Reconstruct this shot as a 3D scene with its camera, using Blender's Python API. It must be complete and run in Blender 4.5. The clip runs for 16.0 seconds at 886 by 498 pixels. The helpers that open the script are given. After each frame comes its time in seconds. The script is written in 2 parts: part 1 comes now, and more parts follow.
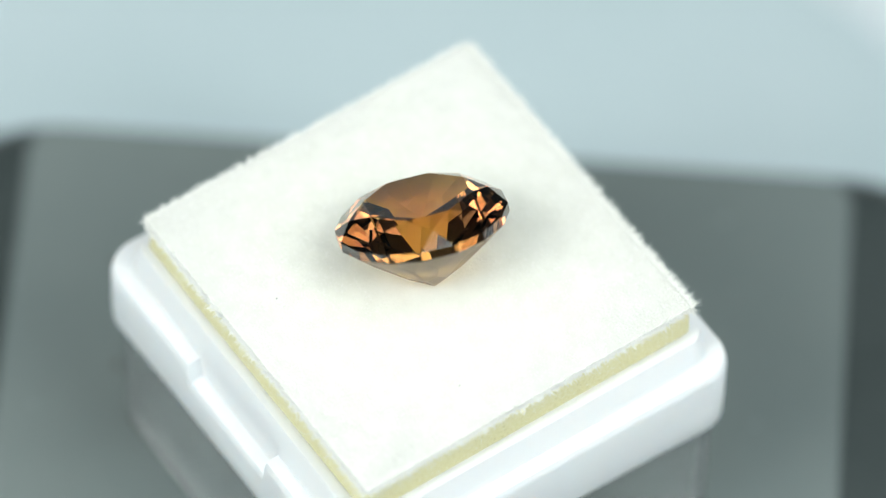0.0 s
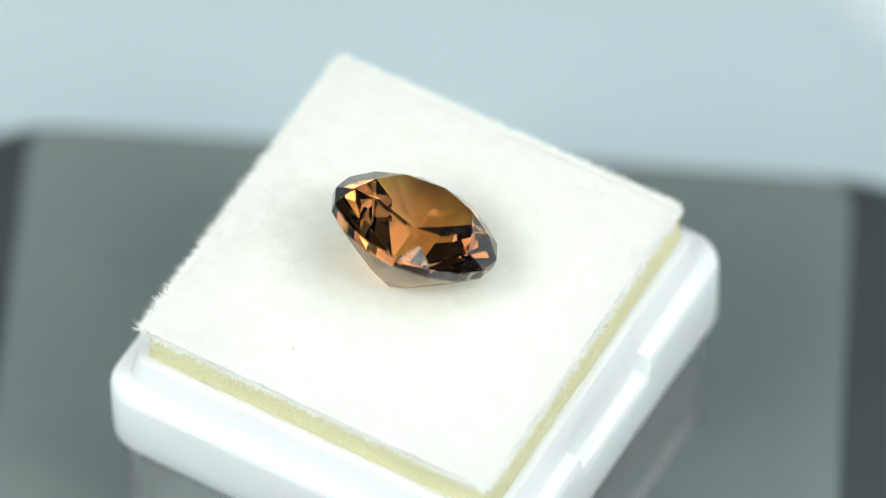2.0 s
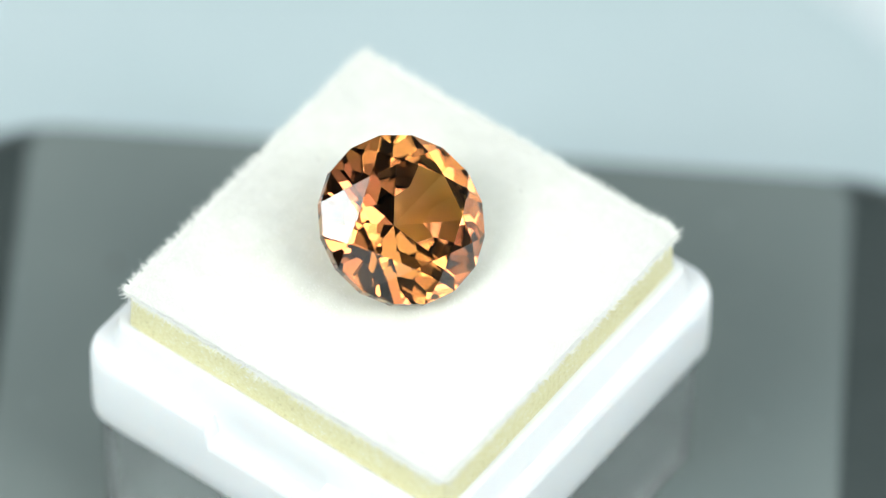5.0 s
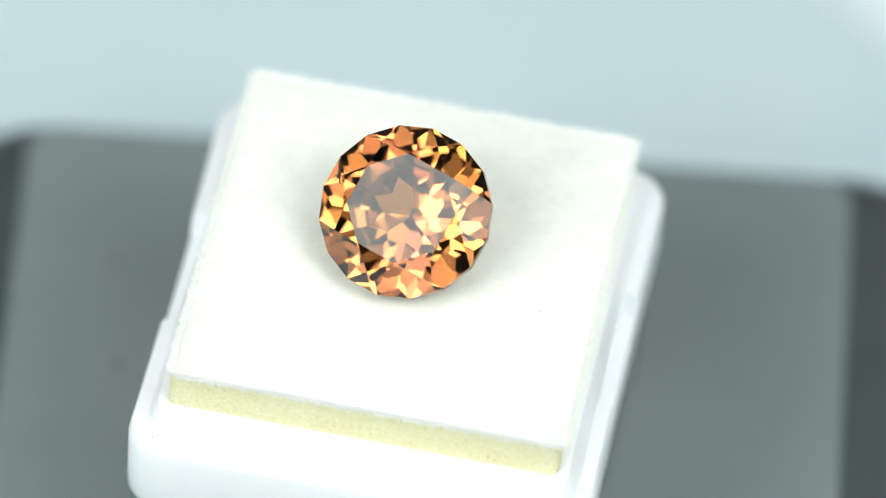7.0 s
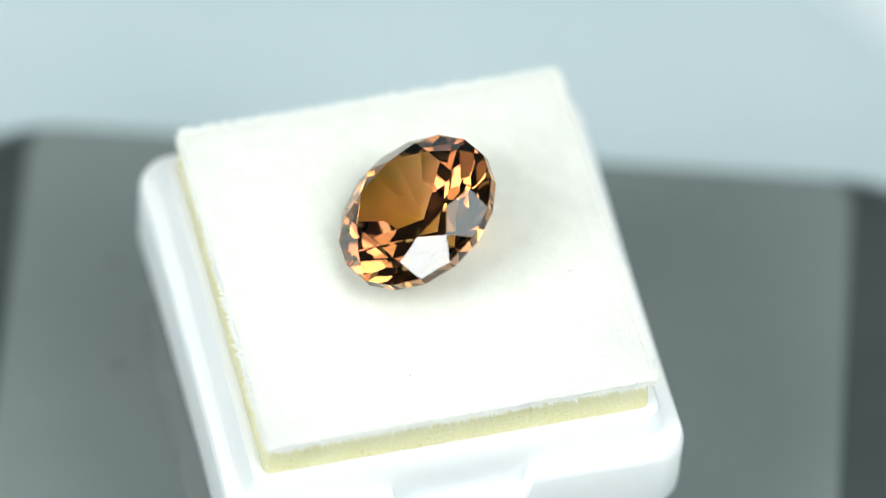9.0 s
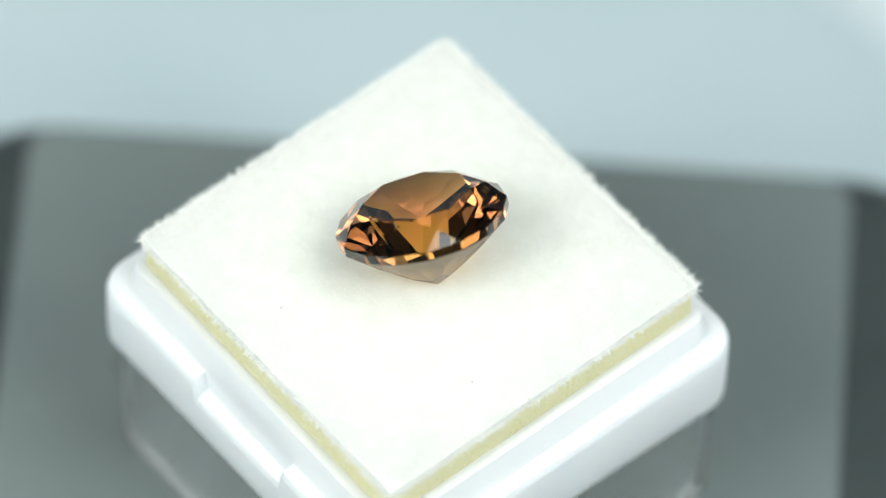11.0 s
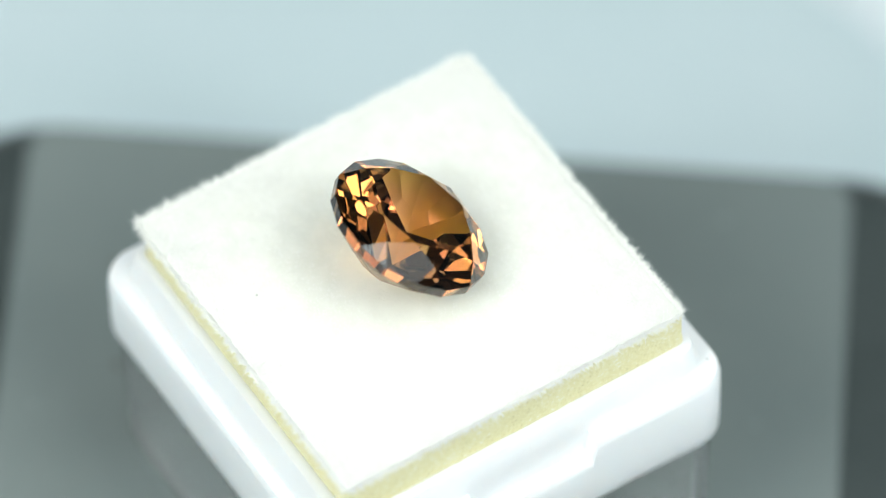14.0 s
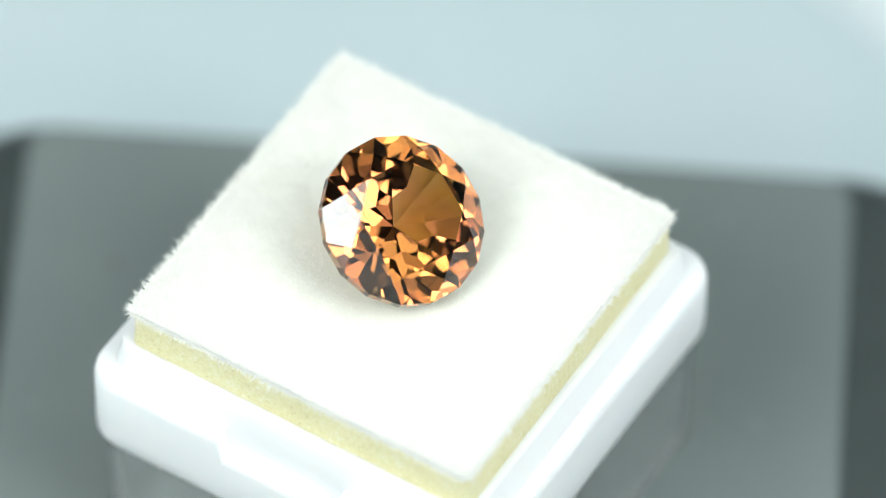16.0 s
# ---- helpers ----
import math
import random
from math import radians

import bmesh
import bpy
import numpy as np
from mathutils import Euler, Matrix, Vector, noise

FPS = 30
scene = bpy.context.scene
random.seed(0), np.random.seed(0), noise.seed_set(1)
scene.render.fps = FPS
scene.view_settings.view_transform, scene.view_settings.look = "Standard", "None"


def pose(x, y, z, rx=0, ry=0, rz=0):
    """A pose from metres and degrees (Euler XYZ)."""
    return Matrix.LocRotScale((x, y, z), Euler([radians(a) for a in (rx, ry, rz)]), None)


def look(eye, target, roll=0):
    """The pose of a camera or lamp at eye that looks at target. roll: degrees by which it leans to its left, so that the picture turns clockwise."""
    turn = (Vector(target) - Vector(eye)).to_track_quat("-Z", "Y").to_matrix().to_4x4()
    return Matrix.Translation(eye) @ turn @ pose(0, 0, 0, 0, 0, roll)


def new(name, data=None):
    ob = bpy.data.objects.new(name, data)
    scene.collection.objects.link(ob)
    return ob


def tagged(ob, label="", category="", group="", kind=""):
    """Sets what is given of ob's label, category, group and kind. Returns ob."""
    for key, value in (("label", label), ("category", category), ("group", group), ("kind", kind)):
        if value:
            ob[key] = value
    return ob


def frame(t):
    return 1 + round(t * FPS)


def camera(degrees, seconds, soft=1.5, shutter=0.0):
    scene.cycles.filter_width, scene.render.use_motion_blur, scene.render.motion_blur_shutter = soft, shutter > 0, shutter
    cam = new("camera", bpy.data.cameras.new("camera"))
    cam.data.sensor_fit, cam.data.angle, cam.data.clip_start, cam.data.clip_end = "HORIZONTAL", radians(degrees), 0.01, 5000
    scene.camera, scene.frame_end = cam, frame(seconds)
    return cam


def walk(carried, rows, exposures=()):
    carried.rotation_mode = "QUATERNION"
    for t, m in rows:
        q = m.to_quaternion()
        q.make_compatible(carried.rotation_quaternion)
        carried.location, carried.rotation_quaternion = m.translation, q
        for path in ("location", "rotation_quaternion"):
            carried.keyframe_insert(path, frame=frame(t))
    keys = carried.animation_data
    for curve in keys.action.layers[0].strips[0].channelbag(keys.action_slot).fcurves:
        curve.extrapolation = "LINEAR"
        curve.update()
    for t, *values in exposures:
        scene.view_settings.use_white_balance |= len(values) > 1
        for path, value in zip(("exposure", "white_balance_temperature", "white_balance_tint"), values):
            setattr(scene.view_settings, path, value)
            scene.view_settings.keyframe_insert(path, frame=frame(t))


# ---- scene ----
MM = 0.001
PAD_Z = 0.0385            # height of the pad's top over the table
OMEGA = 32.285            # degrees per second, clockwise from above
cam = camera(7.32, 16.0, soft=0.8)
EYE = Vector((2.0275, -265.1103, 351.1406)) * MM + Vector((0, 0, PAD_Z))
AIM = Vector((2.0275, 0.7055, 0.5349)) * MM + Vector((0, 0, PAD_Z))
CAM_POSE = look(EYE, AIM, 1.95)
walk(cam, [(0.0, CAM_POSE), (16.0, CAM_POSE)], exposures=[(0.0, -0.15), (1.5, -0.15), (2.5, -0.13), (3.5, -0.03), (7.0, -0.02), (9.0, -0.08), (11.4, -0.15), (12.5, -0.15), (13.5, -0.11), (14.5, -0.03), (16.0, -0.03)])
cam.data.dof.use_dof = True
cam.data.dof.focus_distance = 0.4365
cam.data.dof.aperture_fstop = 13.0

# ---- light ----
world = bpy.data.worlds.new("world")
scene.world = world
world.use_nodes = True
world.node_tree.nodes["Background"].inputs[0].default_value = (0.62, 0.74, 0.80, 1)
world.node_tree.nodes["Background"].inputs[1].default_value = 0.05


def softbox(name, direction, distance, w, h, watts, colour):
    """An area lamp aimed at the gem: a photo lamp's glowing face, or the added front fill."""
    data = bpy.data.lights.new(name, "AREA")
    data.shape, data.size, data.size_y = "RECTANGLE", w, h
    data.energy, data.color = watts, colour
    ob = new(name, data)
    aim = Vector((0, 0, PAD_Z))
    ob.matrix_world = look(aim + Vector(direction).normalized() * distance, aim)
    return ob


for side, way in (("west", (-0.52, -0.44, 0.73)), ("east", (0.48, -0.39, 0.82))):
    softbox("lamp_" + side, way, 0.50, 0.22, 0.22, 1.25, (0.965, 1.0, 0.975))
softbox("softbox_west", (-0.52, -0.44, 0.73), 0.51, 0.34, 0.34, 0.96, (0.955, 1.0, 0.985))
softbox("softbox_east", (0.48, -0.39, 0.82), 0.51, 0.30, 0.30, 0.36, (0.955, 1.0, 0.985))
softbox("softbox_side", (0.75, -0.303, 0.588), 0.56, 0.38, 0.19, 0.38, (0.93, 0.97, 1.0))
# low front fill, unseen and added; the south wall has no window
softbox("front_fill", (0.0, -0.85, 0.53), 1.35, 1.6, 0.38, 1.6, (0.92, 1.0, 1.0))
# the overhead panel hangs level, turned a little against the table
overhead = softbox("softbox_overhead", (0, 0, 1), 0.60, 0.565, 0.24, 1.32, (0.84, 0.97, 1.0))
overhead.matrix_world = pose(0.087, -0.023, 0.60 + PAD_Z, 0, 0, 27)


# ---- materials ----
def material(name):
    m = bpy.data.materials.new(name)
    m.use_nodes = True
    nt = m.node_tree
    return m, nt, nt.nodes["Principled BSDF"]


def link(nt, a, b):
    nt.links.new(a, b)


def noise_node(nt, scale, detail=4.0, rough=0.55):
    co = nt.nodes.new("ShaderNodeTexCoord")
    n = nt.nodes.new("ShaderNodeTexNoise")
    n.inputs["Scale"].default_value, n.inputs["Detail"].default_value = scale, detail
    n.inputs["Roughness"].default_value = rough
    link(nt, co.outputs["Object"], n.inputs["Vector"])
    return n


def ramp(nt, socket, stops):
    r = nt.nodes.new("ShaderNodeValToRGB")
    e = r.color_ramp.elements
    while len(e) < len(stops):
        e.new(0.5)
    for k, (p, c) in enumerate(stops):
        e[k].position, e[k].color = p, (*c, 1)
    link(nt, socket, r.inputs[0])
    return r.outputs[0]


def bump(nt, p, socket, strength, distance):
    b = nt.nodes.new("ShaderNodeBump")
    b.inputs["Strength"].default_value, b.inputs["Distance"].default_value = strength, distance
    link(nt, socket, b.inputs["Height"])
    link(nt, b.outputs[0], p.inputs["Normal"])


def surface(name, lo, hi, scale, rough, metal=0.0, bump_scale=0, bump_mm=0.0, strength=0.3, rough_var=0.08):
    m, nt, p = material(name)
    n = noise_node(nt, scale)
    link(nt, ramp(nt, n.outputs[0], [(0.35, lo), (0.65, hi)]), p.inputs["Base Color"])
    mr = nt.nodes.new("ShaderNodeMapRange")
    n2 = noise_node(nt, scale * 7)
    link(nt, n2.outputs[0], mr.inputs[0])
    mr.inputs[3].default_value, mr.inputs[4].default_value = rough - rough_var, rough + rough_var
    link(nt, mr.outputs[0], p.inputs["Roughness"])
    p.inputs["Metallic"].default_value = metal
    if bump_scale:
        bump(nt, p, noise_node(nt, bump_scale).outputs[0], strength, bump_mm * MM)
    return m


M_TABLE = surface("white_table", (0.66, 0.73, 0.76), (0.70, 0.76, 0.79), 30, 0.5, bump_scale=900, bump_mm=0.05)
M_MAT = surface("pale_blue_sheet", (0.50, 0.61, 0.64), (0.54, 0.64, 0.67), 25, 0.45, bump_scale=700, bump_mm=0.05)
M_BODY = surface("dark_grey_plastic", (0.048, 0.061, 0.061), (0.06, 0.074, 0.074), 120, 0.38, bump_scale=5000, bump_mm=0.02)
M_BODY.node_tree.nodes["Principled BSDF"].inputs["Specular IOR Level"].default_value = 0.3
M_PANEL = surface("grey_glossy_panel", (0.178, 0.214, 0.211), (0.20, 0.234, 0.228), 60, 0.24, bump_scale=300, bump_mm=0.01, strength=0.1)
M_ROOM = surface("grey_room_paint", (0.30, 0.31, 0.31), (0.34, 0.35, 0.35), 5, 0.8)
M_DUST = surface("grey_dust", (0.07, 0.065, 0.06), (0.12, 0.11, 0.10), 2000, 0.8)
M_TRAY = surface("white_moulded_plastic", (0.875, 0.905, 0.935), (0.895, 0.925, 0.95), 150, 0.32, bump_scale=2500, bump_mm=0.03, strength=0.15)
M_TRAY.node_tree.nodes["Principled BSDF"].inputs["Subsurface Weight"].default_value = 0.5
M_TRAY.node_tree.nodes["Principled BSDF"].inputs["Subsurface Radius"].default_value = (0.9, 1.0, 1.1)
M_TRAY.node_tree.nodes["Principled BSDF"].inputs["Subsurface Scale"].default_value = 2.2 * MM
M_PLUSH = surface("white_plush", (0.79, 0.80, 0.725), (0.835, 0.845, 0.77), 700, 0.95, bump_scale=5500, bump_mm=0.15, strength=0.4, rough_var=0.04)
M_PLUSH.node_tree.nodes["Principled BSDF"].inputs["Subsurface Weight"].default_value = 0.6
M_PLUSH.node_tree.nodes["Principled BSDF"].inputs["Subsurface Radius"].default_value = (1.0, 1.0, 0.95)
M_PLUSH.node_tree.nodes["Principled BSDF"].inputs["Subsurface Scale"].default_value = 0.5 * MM
M_FIBRE = surface("white_plush_fibre", (0.90, 0.905, 0.865), (0.92, 0.925, 0.885), 900, 0.9, rough_var=0.04)


def let_light_through(m, colour, share):
    """Mixes in a translucent share, as thin pale fibres have."""
    nt = m.node_tree
    p, out = nt.nodes["Principled BSDF"], nt.nodes["Material Output"]
    t, mix = nt.nodes.new("ShaderNodeBsdfTranslucent"), nt.nodes.new("ShaderNodeMixShader")
    t.inputs["Color"].default_value = (*colour, 1)
    mix.inputs[0].default_value = share
    link(nt, p.outputs[0], mix.inputs[1])
    link(nt, t.outputs[0], mix.inputs[2])
    link(nt, mix.outputs[0], out.inputs["Surface"])


let_light_through(M_FIBRE, (0.94, 0.95, 0.94), 0.15)


def foam_material():
    m, nt, p = material("cream_foam")
    fine, broad = noise_node(nt, 4200, 3, 0.75), noise_node(nt, 420, 4, 0.6)
    mix = nt.nodes.new("ShaderNodeMath")
    mix.operation = "MULTIPLY_ADD"
    mix.inputs[1].default_value = 0.25
    link(nt, broad.outputs[0], mix.inputs[0])
    half = nt.nodes.new("ShaderNodeMath")
    half.operation = "MULTIPLY"
    half.inputs[1].default_value = 0.75
    link(nt, fine.outputs[0], half.inputs[0])
    link(nt, half.outputs[0], mix.inputs[2])
    # lightest stop paints glints and pale grains into the colour; darkest paints pores
    link(nt, ramp(nt, mix.outputs[0], [(0.30, (0.46, 0.41, 0.20)), (0.38, (0.80, 0.745, 0.42)), (0.5, (0.86, 0.81, 0.48)), (0.6, (0.88, 0.845, 0.57)), (0.66, (0.96, 0.95, 0.84))]), p.inputs["Base Color"])
    p.inputs["Roughness"].default_value = 0.9
    bump(nt, p, fine.outputs[0], 0.7, 0.12 * MM)
    return m


M_FOAM = foam_material()


def glass(name, colour, ior, rough):
    m, nt, p = material(name)
    p.inputs["Base Color"].default_value = (*colour, 1)
    p.inputs["Transmission Weight"].default_value = 1.0
    p.inputs["IOR"].default_value, p.inputs["Roughness"].default_value = ior, rough
    return m


def gem_material(name, through_lo, through_hi, mirror, rough):
    """Clear tinted stone: refraction and mirror gloss, shared out by Fresnel."""
    m, nt, p = material(name)
    nt.nodes.remove(p)
    fres, refr, gloss, mix = [nt.nodes.new(k) for k in ("ShaderNodeFresnel", "ShaderNodeBsdfRefraction", "ShaderNodeBsdfGlossy", "ShaderNodeMixShader")]
    n = noise_node(nt, 220, 2)
    link(nt, ramp(nt, n.outputs[0], [(0.4, through_lo), (0.6, through_hi)]), refr.inputs["Color"])
    gloss.inputs["Color"].default_value = (*mirror, 1)
    refr.inputs["Roughness"].default_value, gloss.inputs["Roughness"].default_value = rough, 0.0
    fres.inputs["IOR"].default_value = refr.inputs["IOR"].default_value = GEM_IOR
    link(nt, fres.outputs[0], mix.inputs[0])
    link(nt, refr.outputs[0], mix.inputs[1])
    link(nt, gloss.outputs[0], mix.inputs[2])
    link(nt, mix.outputs[0], nt.nodes["Material Output"].inputs["Surface"])
    return m


GEM_IOR = 1.88
M_CROWN = gem_material("amber_gem_crown", (0.86, 0.525, 0.355), (0.88, 0.605, 0.305), (1.0, 1.0, 1.0), 0.015)
M_PAVILION = gem_material("amber_gem_pavilion", (0.96, 0.90, 0.60), (0.98, 0.92, 0.66), (0.79, 0.69, 0.66), 0.28)
M_LID = glass("clear_frosted_plastic", (0.93, 0.95, 0.95), 1.46, 0.22)
M_LID.node_tree.nodes["Principled BSDF"].inputs["Transmission Weight"].default_value = 0.97


# ---- building ----
def part(name, bm, mat, parent=None, label="", smooth=None, m=None):
    """Links a bmesh as one mesh object; smooth: the angle in degrees above which edges stay sharp."""
    me = bpy.data.meshes.new(name)
    bm.normal_update()
    bm.to_mesh(me)
    bm.free()
    me.materials.append(mat)
    if smooth is not None:
        me.shade_smooth()
        me.set_sharp_from_angle(angle=radians(smooth))
    ob = new(name, me)
    if parent:
        ob.parent = parent
    if m is not None:
        ob.matrix_basis = m
    if label:
        ob["label"] = label
    return ob


def outline(hx, hy, r, arc=7, cuts=(), side_cuts=()):
    """Points of a rounded rectangle, counter-clockwise; cuts: extra x places on the north and south sides; side_cuts: y places on the others."""
    pts = []
    corners = [(hx - r, hy - r, 0), (-hx + r, hy - r, 90), (-hx + r, -hy + r, 180), (hx - r, -hy + r, 270)]
    for k, (cx, cy, a0) in enumerate(corners):
        for i in range(arc + 1):
            a = radians(a0 + 90 * i / arc)
            pts.append((cx + r * math.cos(a), cy + r * math.sin(a)))
        if k == 0:
            pts += [(c, hy) for c in sorted(cuts, reverse=True)]
        if k == 1:
            pts += [(-hx, c) for c in sorted(side_cuts, reverse=True)]
        if k == 2:
            pts += [(c, -hy) for c in sorted(cuts)]
        if k == 3:
            pts += [(hx, c) for c in sorted(side_cuts)]
    return pts


def loft(bm, loops, cap_first=True, cap_last=True):
    rings = [[bm.verts.new(p) for p in ring] for ring in loops]
    for a, b in zip(rings, rings[1:]):
        n = len(a)
        for i in range(n):
            bm.faces.new((a[i], a[(i + 1) % n], b[(i + 1) % n], b[i]))
    if cap_first:
        bm.faces.new(rings[0][::-1])
    if cap_last:
        bm.faces.new(rings[-1])
    return rings


def slab(hx, hy, r, z0, z1, bevel, arc=8):
    """A rounded slab with a bevelled upper edge, millimetres."""
    bm = bmesh.new()
    steps = [(0, z0), (0, z1 - bevel)] + [(bevel * (1 - math.cos(radians(a))), z1 - bevel + bevel * math.sin(radians(a))) for a in (15, 30, 45, 60, 75, 90)]
    loft(bm, [[(x * MM, y * MM, z * MM) for x, y in outline(hx - i, hy - i, r - i, arc)] for i, z in steps])
    return bm


# ---- structure ----
def build_table():
    bm = bmesh.new()
    loft(bm, [[(x, y, z) for x, y in outline(1.5, 1.5, 0.05)] for z in (-0.03, 0.0)])
    tagged(part("table_top", bm, M_TABLE), "plain white table top under the whole set", "table", kind="structure")
    # a pale sheet with a rounded corner lies on the table under the stand
    sheet = slab(150, 120, 26, 0.0, 1.2, 0.9, 16)
    ob = part("sheet", sheet, M_MAT, smooth=40, m=pose(-110.8 * MM, -60.4 * MM, 0))
    tagged(ob, "pale blue-white plastic sheet with rounded corner on the table", "sheet", kind="structure")


def build_room():
    """Plain grey walls and ceiling, added out of view, that close the room round the table and dim its reflections."""
    def wall(name, x0, x1, y0, y1, z0, z1):
        bm = bmesh.new()
        loft(bm, [[(x, y, z) for x, y in ((x1, y1), (x0, y1), (x0, y0), (x1, y0))] for z in (z0, z1)])
        tagged(part(name, bm, M_ROOM), "plain grey surface added out of view round the table", "ceiling" if name == "ceiling" else "wall", kind="structure")
    wall("wall_west", -1.6, -1.5, -1.5, 1.5, -0.03, 1.8)
    wall("wall_east", 1.5, 1.6, -1.5, 1.5, -0.03, 1.8)
    wall("wall_north", -1.6, 1.6, 1.5, 1.6, -0.03, 1.8)
    wall("wall_south", -1.6, 1.6, -1.6, -1.5, -0.03, 1.8)
    wall("ceiling", -1.6, 1.6, -1.6, 1.6, 1.8, 1.9)


def build_stand():
    """The dark flat stand below the box: body, raised panel and two specks of dust."""
    stand = new("display_stand")
    stand.matrix_basis = pose(0.9 * MM, -14 * MM, 1.2 * MM, 0, 0, -2.4)
    part("stand_body", slab(38.0, 44.6, 11.0, 0.0, 13.6, 6.0, 12), M_BODY, stand, "dark grey plastic body", 40)
    part("stand_panel", slab(28.3, 41.4, 2.4, 13.2, 14.0, 0.5, 8), M_PANEL, stand, "glossy mid-grey raised panel", 40, pose(-0.95 * MM, 0, 0))
    for x, y, r in ((-20.06, 16.65, 0.30), (-19.47, 8.05, 0.33)):
        bm = bmesh.new()
        bmesh.ops.create_icosphere(bm, subdivisions=1, radius=r * MM)
        for v in bm.verts:
            v.co.z *= 0.4
        w = stand.matrix_basis.inverted() @ Vector((x * MM, y * MM, 0))
        part("dust_speck", bm, M_DUST, stand, "dark speck of dust", m=pose(w.x, w.y, 14.05 * MM))
    tagged(stand, "dark grey flat stand with a glossy rounded panel", "stand")


# ---- the turning things; their local millimetre space has its zero in the middle of the pad's top ----
BOX_LOCAL = pose(0.52 * MM, 0.05 * MM, 0, 2.0, -0.25, 0) @ pose(0, 0, 0, 0, 0, -53.7)
CULET = Vector((1.61, -2.22, 0.49)) * MM
LEAN, LEAN_AZ, SPIN = 30.5, 114.3, 13.3
R_GEM = 5.55 * MM
P_DEPTH = 0.84
GEM_TURN = pose(0, 0, 0, 0, 0, LEAN_AZ) @ pose(0, 0, 0, 0, LEAN, 0) @ pose(0, 0, 0, 0, 0, SPIN)
GEM_LOCAL = Matrix.Translation(CULET + (GEM_TURN.to_3x3() @ Vector((0, 0, 1))) * P_DEPTH * R_GEM) @ GEM_TURN


TRAY_LOCAL = BOX_LOCAL @ pose(0, 0, 0, 0, 0, -0.4)


def build_tray():
    tray = new("gem_box_tray")
    cuts = (-9.5, -7.0, -4.5, -4.2, 0.0, 4.2, 4.5, 7.0, 9.5)
    prof = [(13.2, 1.4, -11.22, 0), (14.15, 2.0, -11.22, 0), (14.65, 2.2, -10.95, 0), (14.87, 2.3, -10.45, 0), (14.9, 2.3, -9.4, 0),
            (14.9, 2.3, -5.95, 1), (14.83, 2.3, -5.55, 1), (14.7, 2.2, -5.25, 1), (14.35, 2.1, -5.12, 1), (13.85, 1.9, -5.08, 1),
            (13.68, 1.8, -4.95, 2), (13.6, 1.8, -4.7, 0), (13.3, 1.2, -3.4, 0), (13.15, 1.0, -3.07, 0), (12.9, 0.9, -2.97, 0),
            (12.5, 0.7, -3.0, 0), (12.27, 0.5, -3.15, 0), (12.2, 0.5, -9.4, 0)]
    loops = []
    for h, r, z, notch in prof:
        ring = []
        for x, y in outline(h, h, r, 7, cuts, (-9.5, -7.0, -3.5, 0.0, 3.5, 7.0, 9.5)):
            zz = z
            if notch and abs(x) < 4.3 and abs(y) > h - 0.01:
                zz = z - 1.75 if notch == 1 else z - 1.6
            if z < -9.0 and h > 13:
                zz -= 0.022 * (y + 15)
            # the moulded sides are drawn in a little between the corners
            if h > 13.7:
                x -= math.copysign(0.13 * max(0.0, 1 - (y / 13.0) ** 2), x) if abs(x) > h - 0.01 else 0.0
                y -= math.copysign(0.13 * max(0.0, 1 - (x / 13.0) ** 2), y) if abs(y) > h - 0.01 else 0.0
            ring.append((x * MM, y * MM, zz * MM))
        loops.append(ring)
    bm = bmesh.new()
    loft(bm, loops)
    part("tray_body", bm, M_TRAY, tray, "", 38)
    for x, y, z, r in ((-13.95, 13.1, -5.05, 0.06),):
        bm = bmesh.new()
        bmesh.ops.create_icosphere(bm, subdivisions=1, radius=r * MM)
        part("speck", bm, M_DUST, tray, "tiny dark speck", m=pose(x * MM, y * MM, z * MM))
    return tagged(tray, "square white plastic gem box tray with finger notches", "gem box")


def build_lid():
    lid = new("box_lid")
    for name, prof in (("lid_wall", [(14.3, 2.1, -21.5), (14.45, 2.2, -11.32), (13.6, 1.5, -11.32), (13.45, 1.4, -21.5)]),
                       ("lid_base", [(13.4, 1.5, -22.5), (14.0, 1.9, -22.35), (14.3, 2.1, -21.9), (14.3, 2.1, -21.51)])):
        bm = bmesh.new()
        rings = loft(bm, [[(x * MM, y * MM, z * MM) for x, y in outline(h, h, r, 7)] for h, r, z in prof], name == "lid_base", name == "lid_base")
        if name == "lid_wall":
            a, b = rings[-1], rings[0]
            for i in range(len(a)):
                bm.faces.new((a[i], a[(i + 1) % len(a)], b[(i + 1) % len(a)], b[i]))
        part(name, bm, M_LID, lid, "", 38).visible_shadow = False
    return tagged(lid, "clear frosted plastic box lid standing below the tray", "box lid")


def plush_x(x):
    """The cloth ends a little inside the foam on this side."""
    return x if x > -9 else -9 + (x + 9) * 0.94


def plush_y(y):
    return y if y < 9 else 9 + (y - 9) * 0.94


def plush_height(x, y, culet, way):
    """Height of the plush over the pad's plane, all in millimetres."""
    edge = min(12.55 - abs(x), 12.55 - abs(y))
    z = 0.38 * (1 - (x / 12.5) ** 2) * (1 - (y / 12.5) ** 2)
    z -= 0.04 * math.exp(-max(edge, 0) / 0.3)
    z += 0.06 * noise.noise((x * 0.7, y * 0.7, 3.1)) + 0.05 * noise.noise((x * 2.3, y * 2.3, 7.7))
    d = Vector((x - culet.x, y - culet.y))
    s, q = d.dot(way), d.dot(Vector((-way.y, way.x)))
    z += 0.2 * math.exp(-((s - 4.4) / 1.7) ** 2 - (q / 2.0) ** 2) + 0.08 * math.exp(-d.length_squared / 1.5)
    return z


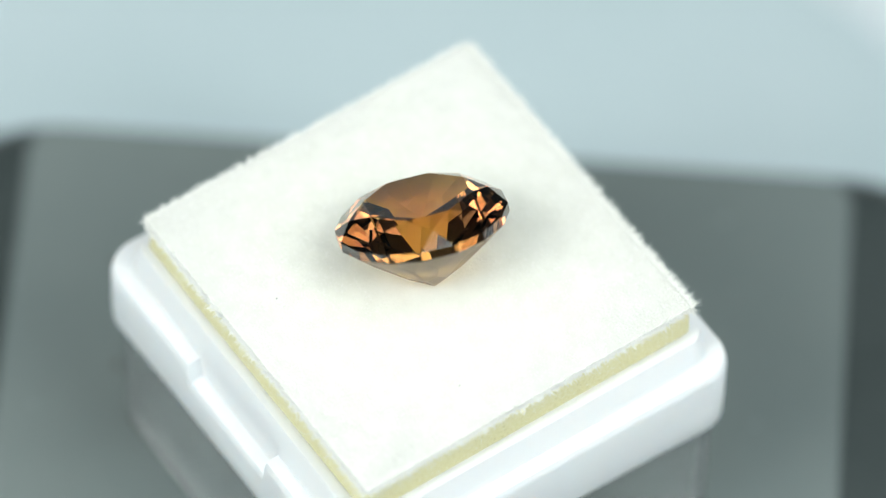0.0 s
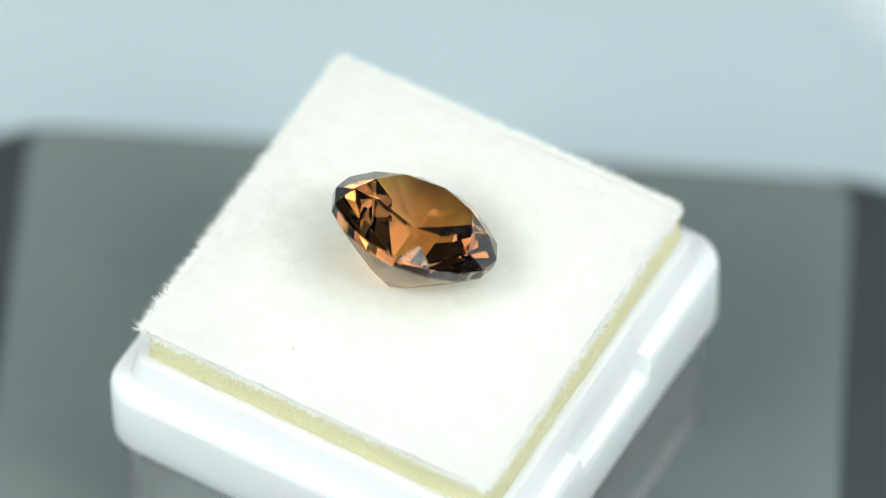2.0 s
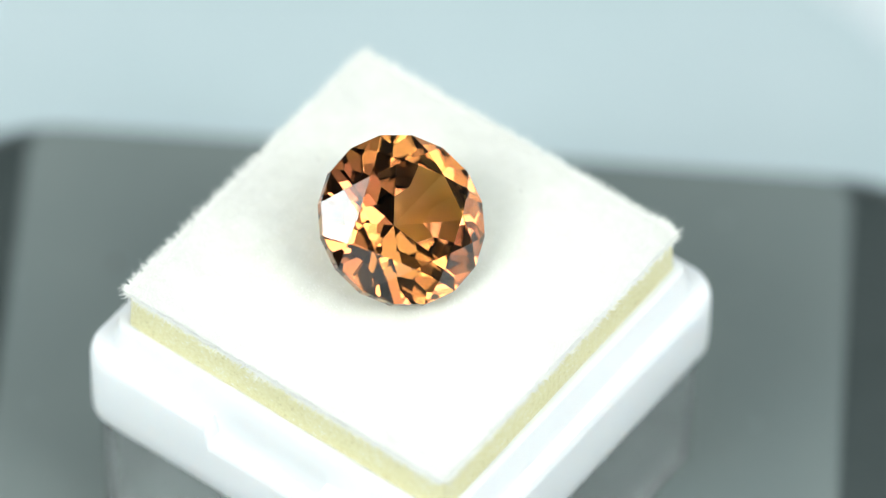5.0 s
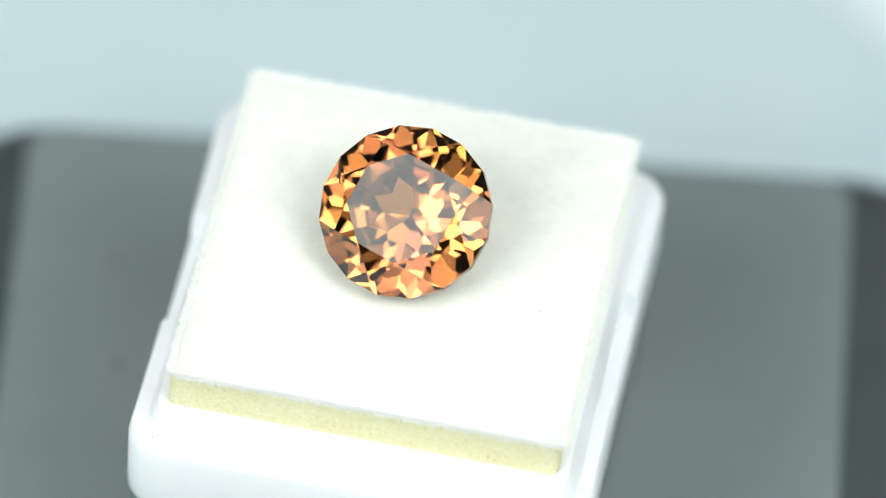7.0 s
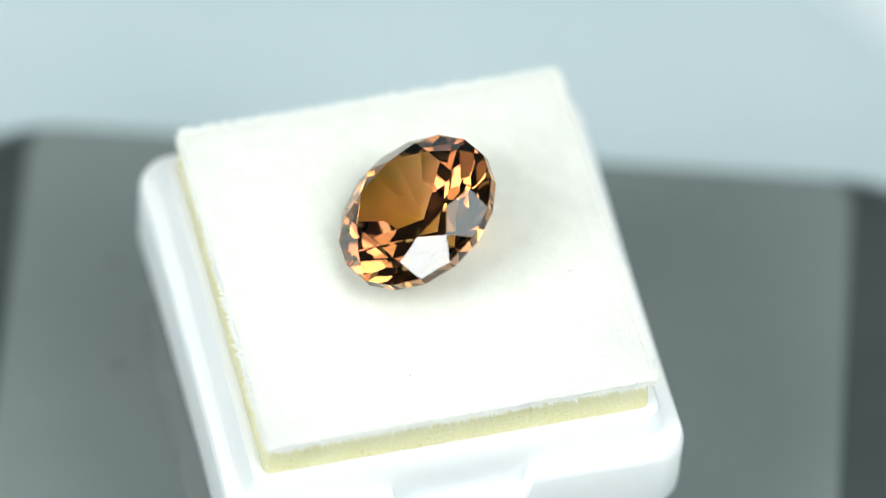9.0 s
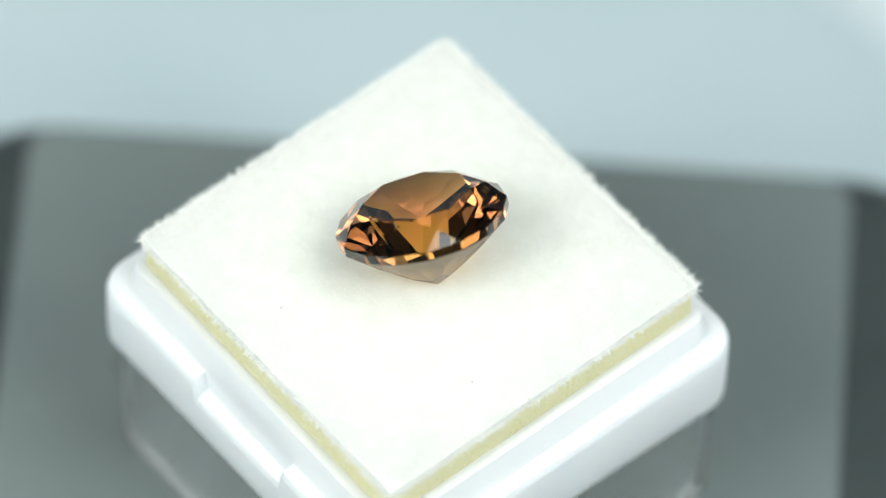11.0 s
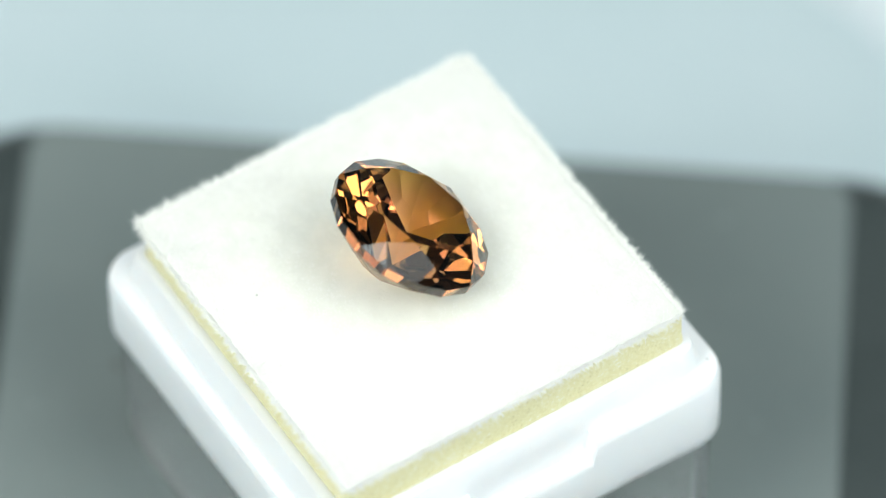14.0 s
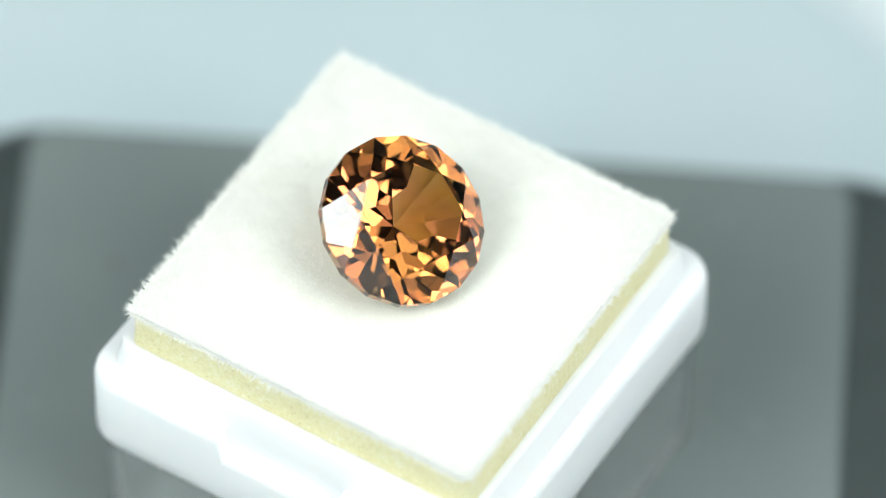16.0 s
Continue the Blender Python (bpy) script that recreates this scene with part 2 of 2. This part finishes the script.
def fibres(bm, spots):
    for p, d, length, width in spots:
        side = d.cross(Vector((random.uniform(-0.4, 0.4), random.uniform(-0.4, 0.4), 1))).normalized() * width
        bend = Vector((random.uniform(-1, 1), random.uniform(-1, 1), random.uniform(-1, 1))) * length * 0.3
        a, b = bm.verts.new(p - side), bm.verts.new(p + side)
        mid = p + d * length * 0.55
        c, e = bm.verts.new(mid + side * 0.7), bm.verts.new(mid - side * 0.7)
        tip = bm.verts.new(p + d * length + bend)
        bm.faces.new((a, b, c, e))
        bm.faces.new((e, c, tip))


def build_pad():
    rnd = random.Random(5)
    random.seed(5)
    pad = new("foam_pad")
    to_pad = BOX_LOCAL.inverted()
    culet = (to_pad @ CULET) * 1000
    w3 = to_pad.to_3x3() @ Vector((math.cos(radians(LEAN_AZ)), math.sin(radians(LEAN_AZ)), 0))
    way = Vector((w3.x, w3.y)).normalized()
    # foam block, its sides a little uneven
    bm = bmesh.new()
    loops = []
    for z, h in ((-9.3, 12.15), (-3.4, 12.42), (-2.9, 12.5), (-2.2, 12.44), (-1.0, 12.42), (-0.14, 12.42)):
        ring = []
        for x, y in outline(h, h, 0.35, 3, [k * 0.9 for k in range(-12, 13)]):
            n = Vector((x, y)).normalized()
            o = 0.07 * noise.noise((x * 0.9, y * 0.9, z * 1.5))
            ring.append(((x + n.x * o - 0.06) * MM, (y + n.y * o + 0.06) * MM, z * MM))
        loops.append(ring)
    loft(bm, loops)
    part("foam_block", bm, M_FOAM, pad, "cream-coloured foam with a grainy cut side", 50)
    # plush top: a fine grid with a skirt whose lower rim is uneven
    bm = bmesh.new()
    n = 84
    grid = {}
    for i in range(n + 1):
        for j in range(n + 1):
            u, v = -1 + 2 * i / n, -1 + 2 * j / n
            x, y = 12.55 * math.copysign(1 - (1 - abs(u)) ** 1.15, u), 12.55 * math.copysign(1 - (1 - abs(v)) ** 1.15, v)
            z = plush_height(x, y, culet, way)
            over = Vector((max(0.0, abs(x) - 12.25), max(0.0, abs(y) - 12.25)))
            if over.length > 0.3:
                over *= 0.3 / over.length
                x, y = math.copysign(12.25 + over.x, x) if abs(x) > 12.25 else x, math.copysign(12.25 + over.y, y) if abs(y) > 12.25 else y
            grid[i, j] = bm.verts.new((plush_x(x) * MM, plush_y(y) * MM, z * MM))
    for i in range(n):
        for j in range(n):
            bm.faces.new((grid[i, j], grid[i + 1, j], grid[i + 1, j + 1], grid[i, j + 1]))
    rim = [(i, 0) for i in range(n)] + [(n, j) for j in range(n)] + [(i, n) for i in range(n, 0, -1)] + [(0, j) for j in range(n, 0, -1)]
    low, mid = [], []
    for k in rim:
        p = grid[k].co * 1000
        d = 0.09 + 0.04 * noise.noise((p.x * 0.8, p.y * 0.8, 1.0)) + 0.04 * noise.noise((p.x * 3.5, p.y * 3.5, 2.0))
        w = 1.003 + 0.004 * noise.noise((p.x * 2.0, p.y * 2.0, 9.0))
        mid.append(bm.verts.new((p.x * w * MM, p.y * w * MM, (p.z - 0.3 * d) * MM)))
        low.append(bm.verts.new((p.x * (w + 0.009) * MM, p.y * (w + 0.009) * MM, (p.z - d) * MM)))
    for k in range(len(rim)):
        m2 = (k + 1) % len(rim)
        bm.faces.new((grid[rim[m2]], grid[rim[k]], mid[k], mid[m2]))
        bm.faces.new((mid[m2], mid[k], low[k], low[m2]))
    bm.faces.new(low[::-1])
    part("plush_top", bm, M_PLUSH, pad, "white plush cloth with a fuzzy edge", 70)
    # nap: fibres over the top and along the edges
    spots = []
    for _ in range(16000):
        x, y = rnd.uniform(-12.4, 12.4), rnd.uniform(-12.4, 12.4)
        d = Vector((rnd.gauss(0, 1.6), rnd.gauss(0, 1.6), 1)).normalized()
        # pressed flat where the stone lies
        if (Vector((x - culet.x, y - culet.y)) - way * 2.0).length < 4.2:
            continue
        spots.append((Vector((x, y, plush_height(x, y, culet, way) - 0.02)) * MM, d, rnd.uniform(0.12, 0.3) * MM, 0.016 * MM))
    for _ in range(19000):
        s, e = rnd.uniform(-12.6, 12.6), rnd.choice(((1, 0), (-1, 0), (0, 1), (0, -1)))
        out = Vector((e[0], e[1], 0))
        p = out * rnd.uniform(12.5, 12.68) + Vector((-e[1], e[0], 0)) * s
        p.x, p.y = plush_x(p.x), plush_y(p.y)
        p.z = rnd.uniform(-0.12, -0.03)
        d = (out + Vector((rnd.gauss(0, 0.5), rnd.gauss(0, 0.5), rnd.gauss(0.38, 0.38)))).normalized()
        clump = 0.85 + 0.4 * noise.noise((p.x * 3.0, p.y * 3.0, 5.0))
        spots.append((p * MM, d, (rnd.uniform(0.1, 0.3) if rnd.random() < 0.55 else rnd.uniform(0.3, 0.8)) * clump * (0.85 if e[0] < 0 else 1.0) * MM, 0.026 * MM))
    bm = bmesh.new()
    fibres(bm, spots)
    tagged(part("nap", bm, M_FIBRE, pad, "short white plush fibres"), kind="stuff")
    # small dark specks of lint
    for x, y in ((9.4, -3.4), (-2.5, -9.2)):
        bm = bmesh.new()
        bmesh.ops.create_icosphere(bm, subdivisions=1, radius=rnd.uniform(0.035, 0.055) * MM)
        part("lint_speck", bm, M_DUST, pad, "tiny dark speck of lint", m=pose(x * MM, y * MM, (plush_height(x, y, culet, way) + 0.15) * MM))
    return tagged(pad, "square cream foam pad topped with white plush", "foam pad")


def build_gem():
    """A round stone cut by its facet planes: octagonal table, sixteen-sided girdle, three tiers of pavilion; radius 1, then scaled."""
    rt, rs, zg, zlow, crown = 0.633, 0.815, 0.043, 0.065, 0.293
    ra, deep, tip_slope = 0.72, P_DEPTH + 0.056, 0.69
    c, ch = math.cos(radians(22.5)), math.cos(radians(11.25))
    zs = zg + (crown - zg) * (1 - (rs * c - rt) / (ch - rt))
    za = -deep + (deep - zlow) * ra * ch

    def at(r, deg, z):
        return Vector((r * math.cos(radians(deg)), r * math.sin(radians(deg)), z))

    cuts = [("table_facet", at(0, 0, crown), Vector((0, 0, 1)))]

    def cut(kind, p, q, o):
        n = (q - p).cross(o - p).normalized()
        cuts.append((kind, p, n if n.dot(p + Vector((0, 0, 0.1))) > 0 else -n))

    for k in range(8):
        g = 45 * k
        cut("crown", at(rt, g, crown), at(rs, g + 22.5, zs), at(rt, g + 45, crown))
        cut("crown", at(rt, g, crown), at(rs, g - 22.5, zs), at(rs, g + 22.5, zs))
        # over every second girdle side a steep triangle, its apex between two main facets
        cut("crown", at(rs, g + 22.5, zs), at(1, g + 11.25, zg), at(1, g + 33.75, zg))
        # the pavilion: a triangle under each girdle side, a long facet under each girdle corner, a blunter tip
        for a in (g, g + 22.5):
            cut("pavilion", at(ra, a, za), at(1, a - 11.25, -zlow), at(1, a + 11.25, -zlow))
            cut("pavilion", at(0, 0, -deep), at(ra, a, za), at(ra, a + 22.5, za))
        n = at(tip_slope, g + 22.5, -1).normalized()
        cuts.append(("pavilion", at(0, 0, -P_DEPTH), n))
    for k in range(16):
        cuts.append(("girdle", at(ch, 22.5 * k, 0), at(1, 22.5 * k, 0)))
    bm = bmesh.new()
    bmesh.ops.create_cube(bm, size=3.0)
    for kind, p, n in cuts:
        geom = bm.verts[:] + bm.edges[:] + bm.faces[:]
        done = bmesh.ops.bisect_plane(bm, geom=geom, dist=1e-6, plane_co=p, plane_no=n, clear_outer=True)
        edges = [e for e in done["geom_cut"] if isinstance(e, bmesh.types.BMEdge)]
        if len(edges) > 2:
            bmesh.ops.contextual_create(bm, geom=edges)
    bm.normal_update()
    raw = {"table_facet": [], "crown": [], "girdle": [], "pavilion": []}
    for f in bm.faces:
        kind = max(cuts, key=lambda q: q[2].dot(f.normal if f.normal.dot(f.calc_center_median() + Vector((0, 0, 0.1))) > 0 else -f.normal))[0]
        raw[kind].append([v.co * R_GEM for v in f.verts])
    gem = new("faceted_gem")
    labels = {"table_facet": "flat polished octagonal table", "crown": "amber-brown faceted crown", "girdle": "narrow faceted girdle", "pavilion": "pointed faceted pavilion"}
    for name, faces in raw.items():
        piece = bmesh.new()
        for f in faces:
            co = list(f)
            mid = sum(co, Vector()) / len(co) - Vector((0, 0, -0.1 * R_GEM))
            if (co[1] - co[0]).cross(co[2] - co[1]).dot(mid) < 0:
                co.reverse()
            piece.faces.new([piece.verts.new(c) for c in co])
        bmesh.ops.remove_doubles(piece, verts=piece.verts[:], dist=1e-7)
        part(name, piece, M_PAVILION if name == "pavilion" else M_CROWN, gem, labels[name])
    bm.free()
    return tagged(gem, "amber-brown round faceted gemstone lying tilted on the plush", "gemstone")


build_table()
build_room()
build_stand()
TRAY, LID, PAD, GEM = build_tray(), build_lid(), build_pad(), build_gem()


def motions():
    """Box, pad and gem turn together about one upright axis."""
    for thing, local in ((TRAY, TRAY_LOCAL), (LID, TRAY_LOCAL), (PAD, BOX_LOCAL), (GEM, GEM_LOCAL)):
        walk(thing, [(0.25 * k, pose(0, 0, PAD_Z, 0, 0, -OMEGA * 0.25 * k) @ local) for k in range(65)])


motions()
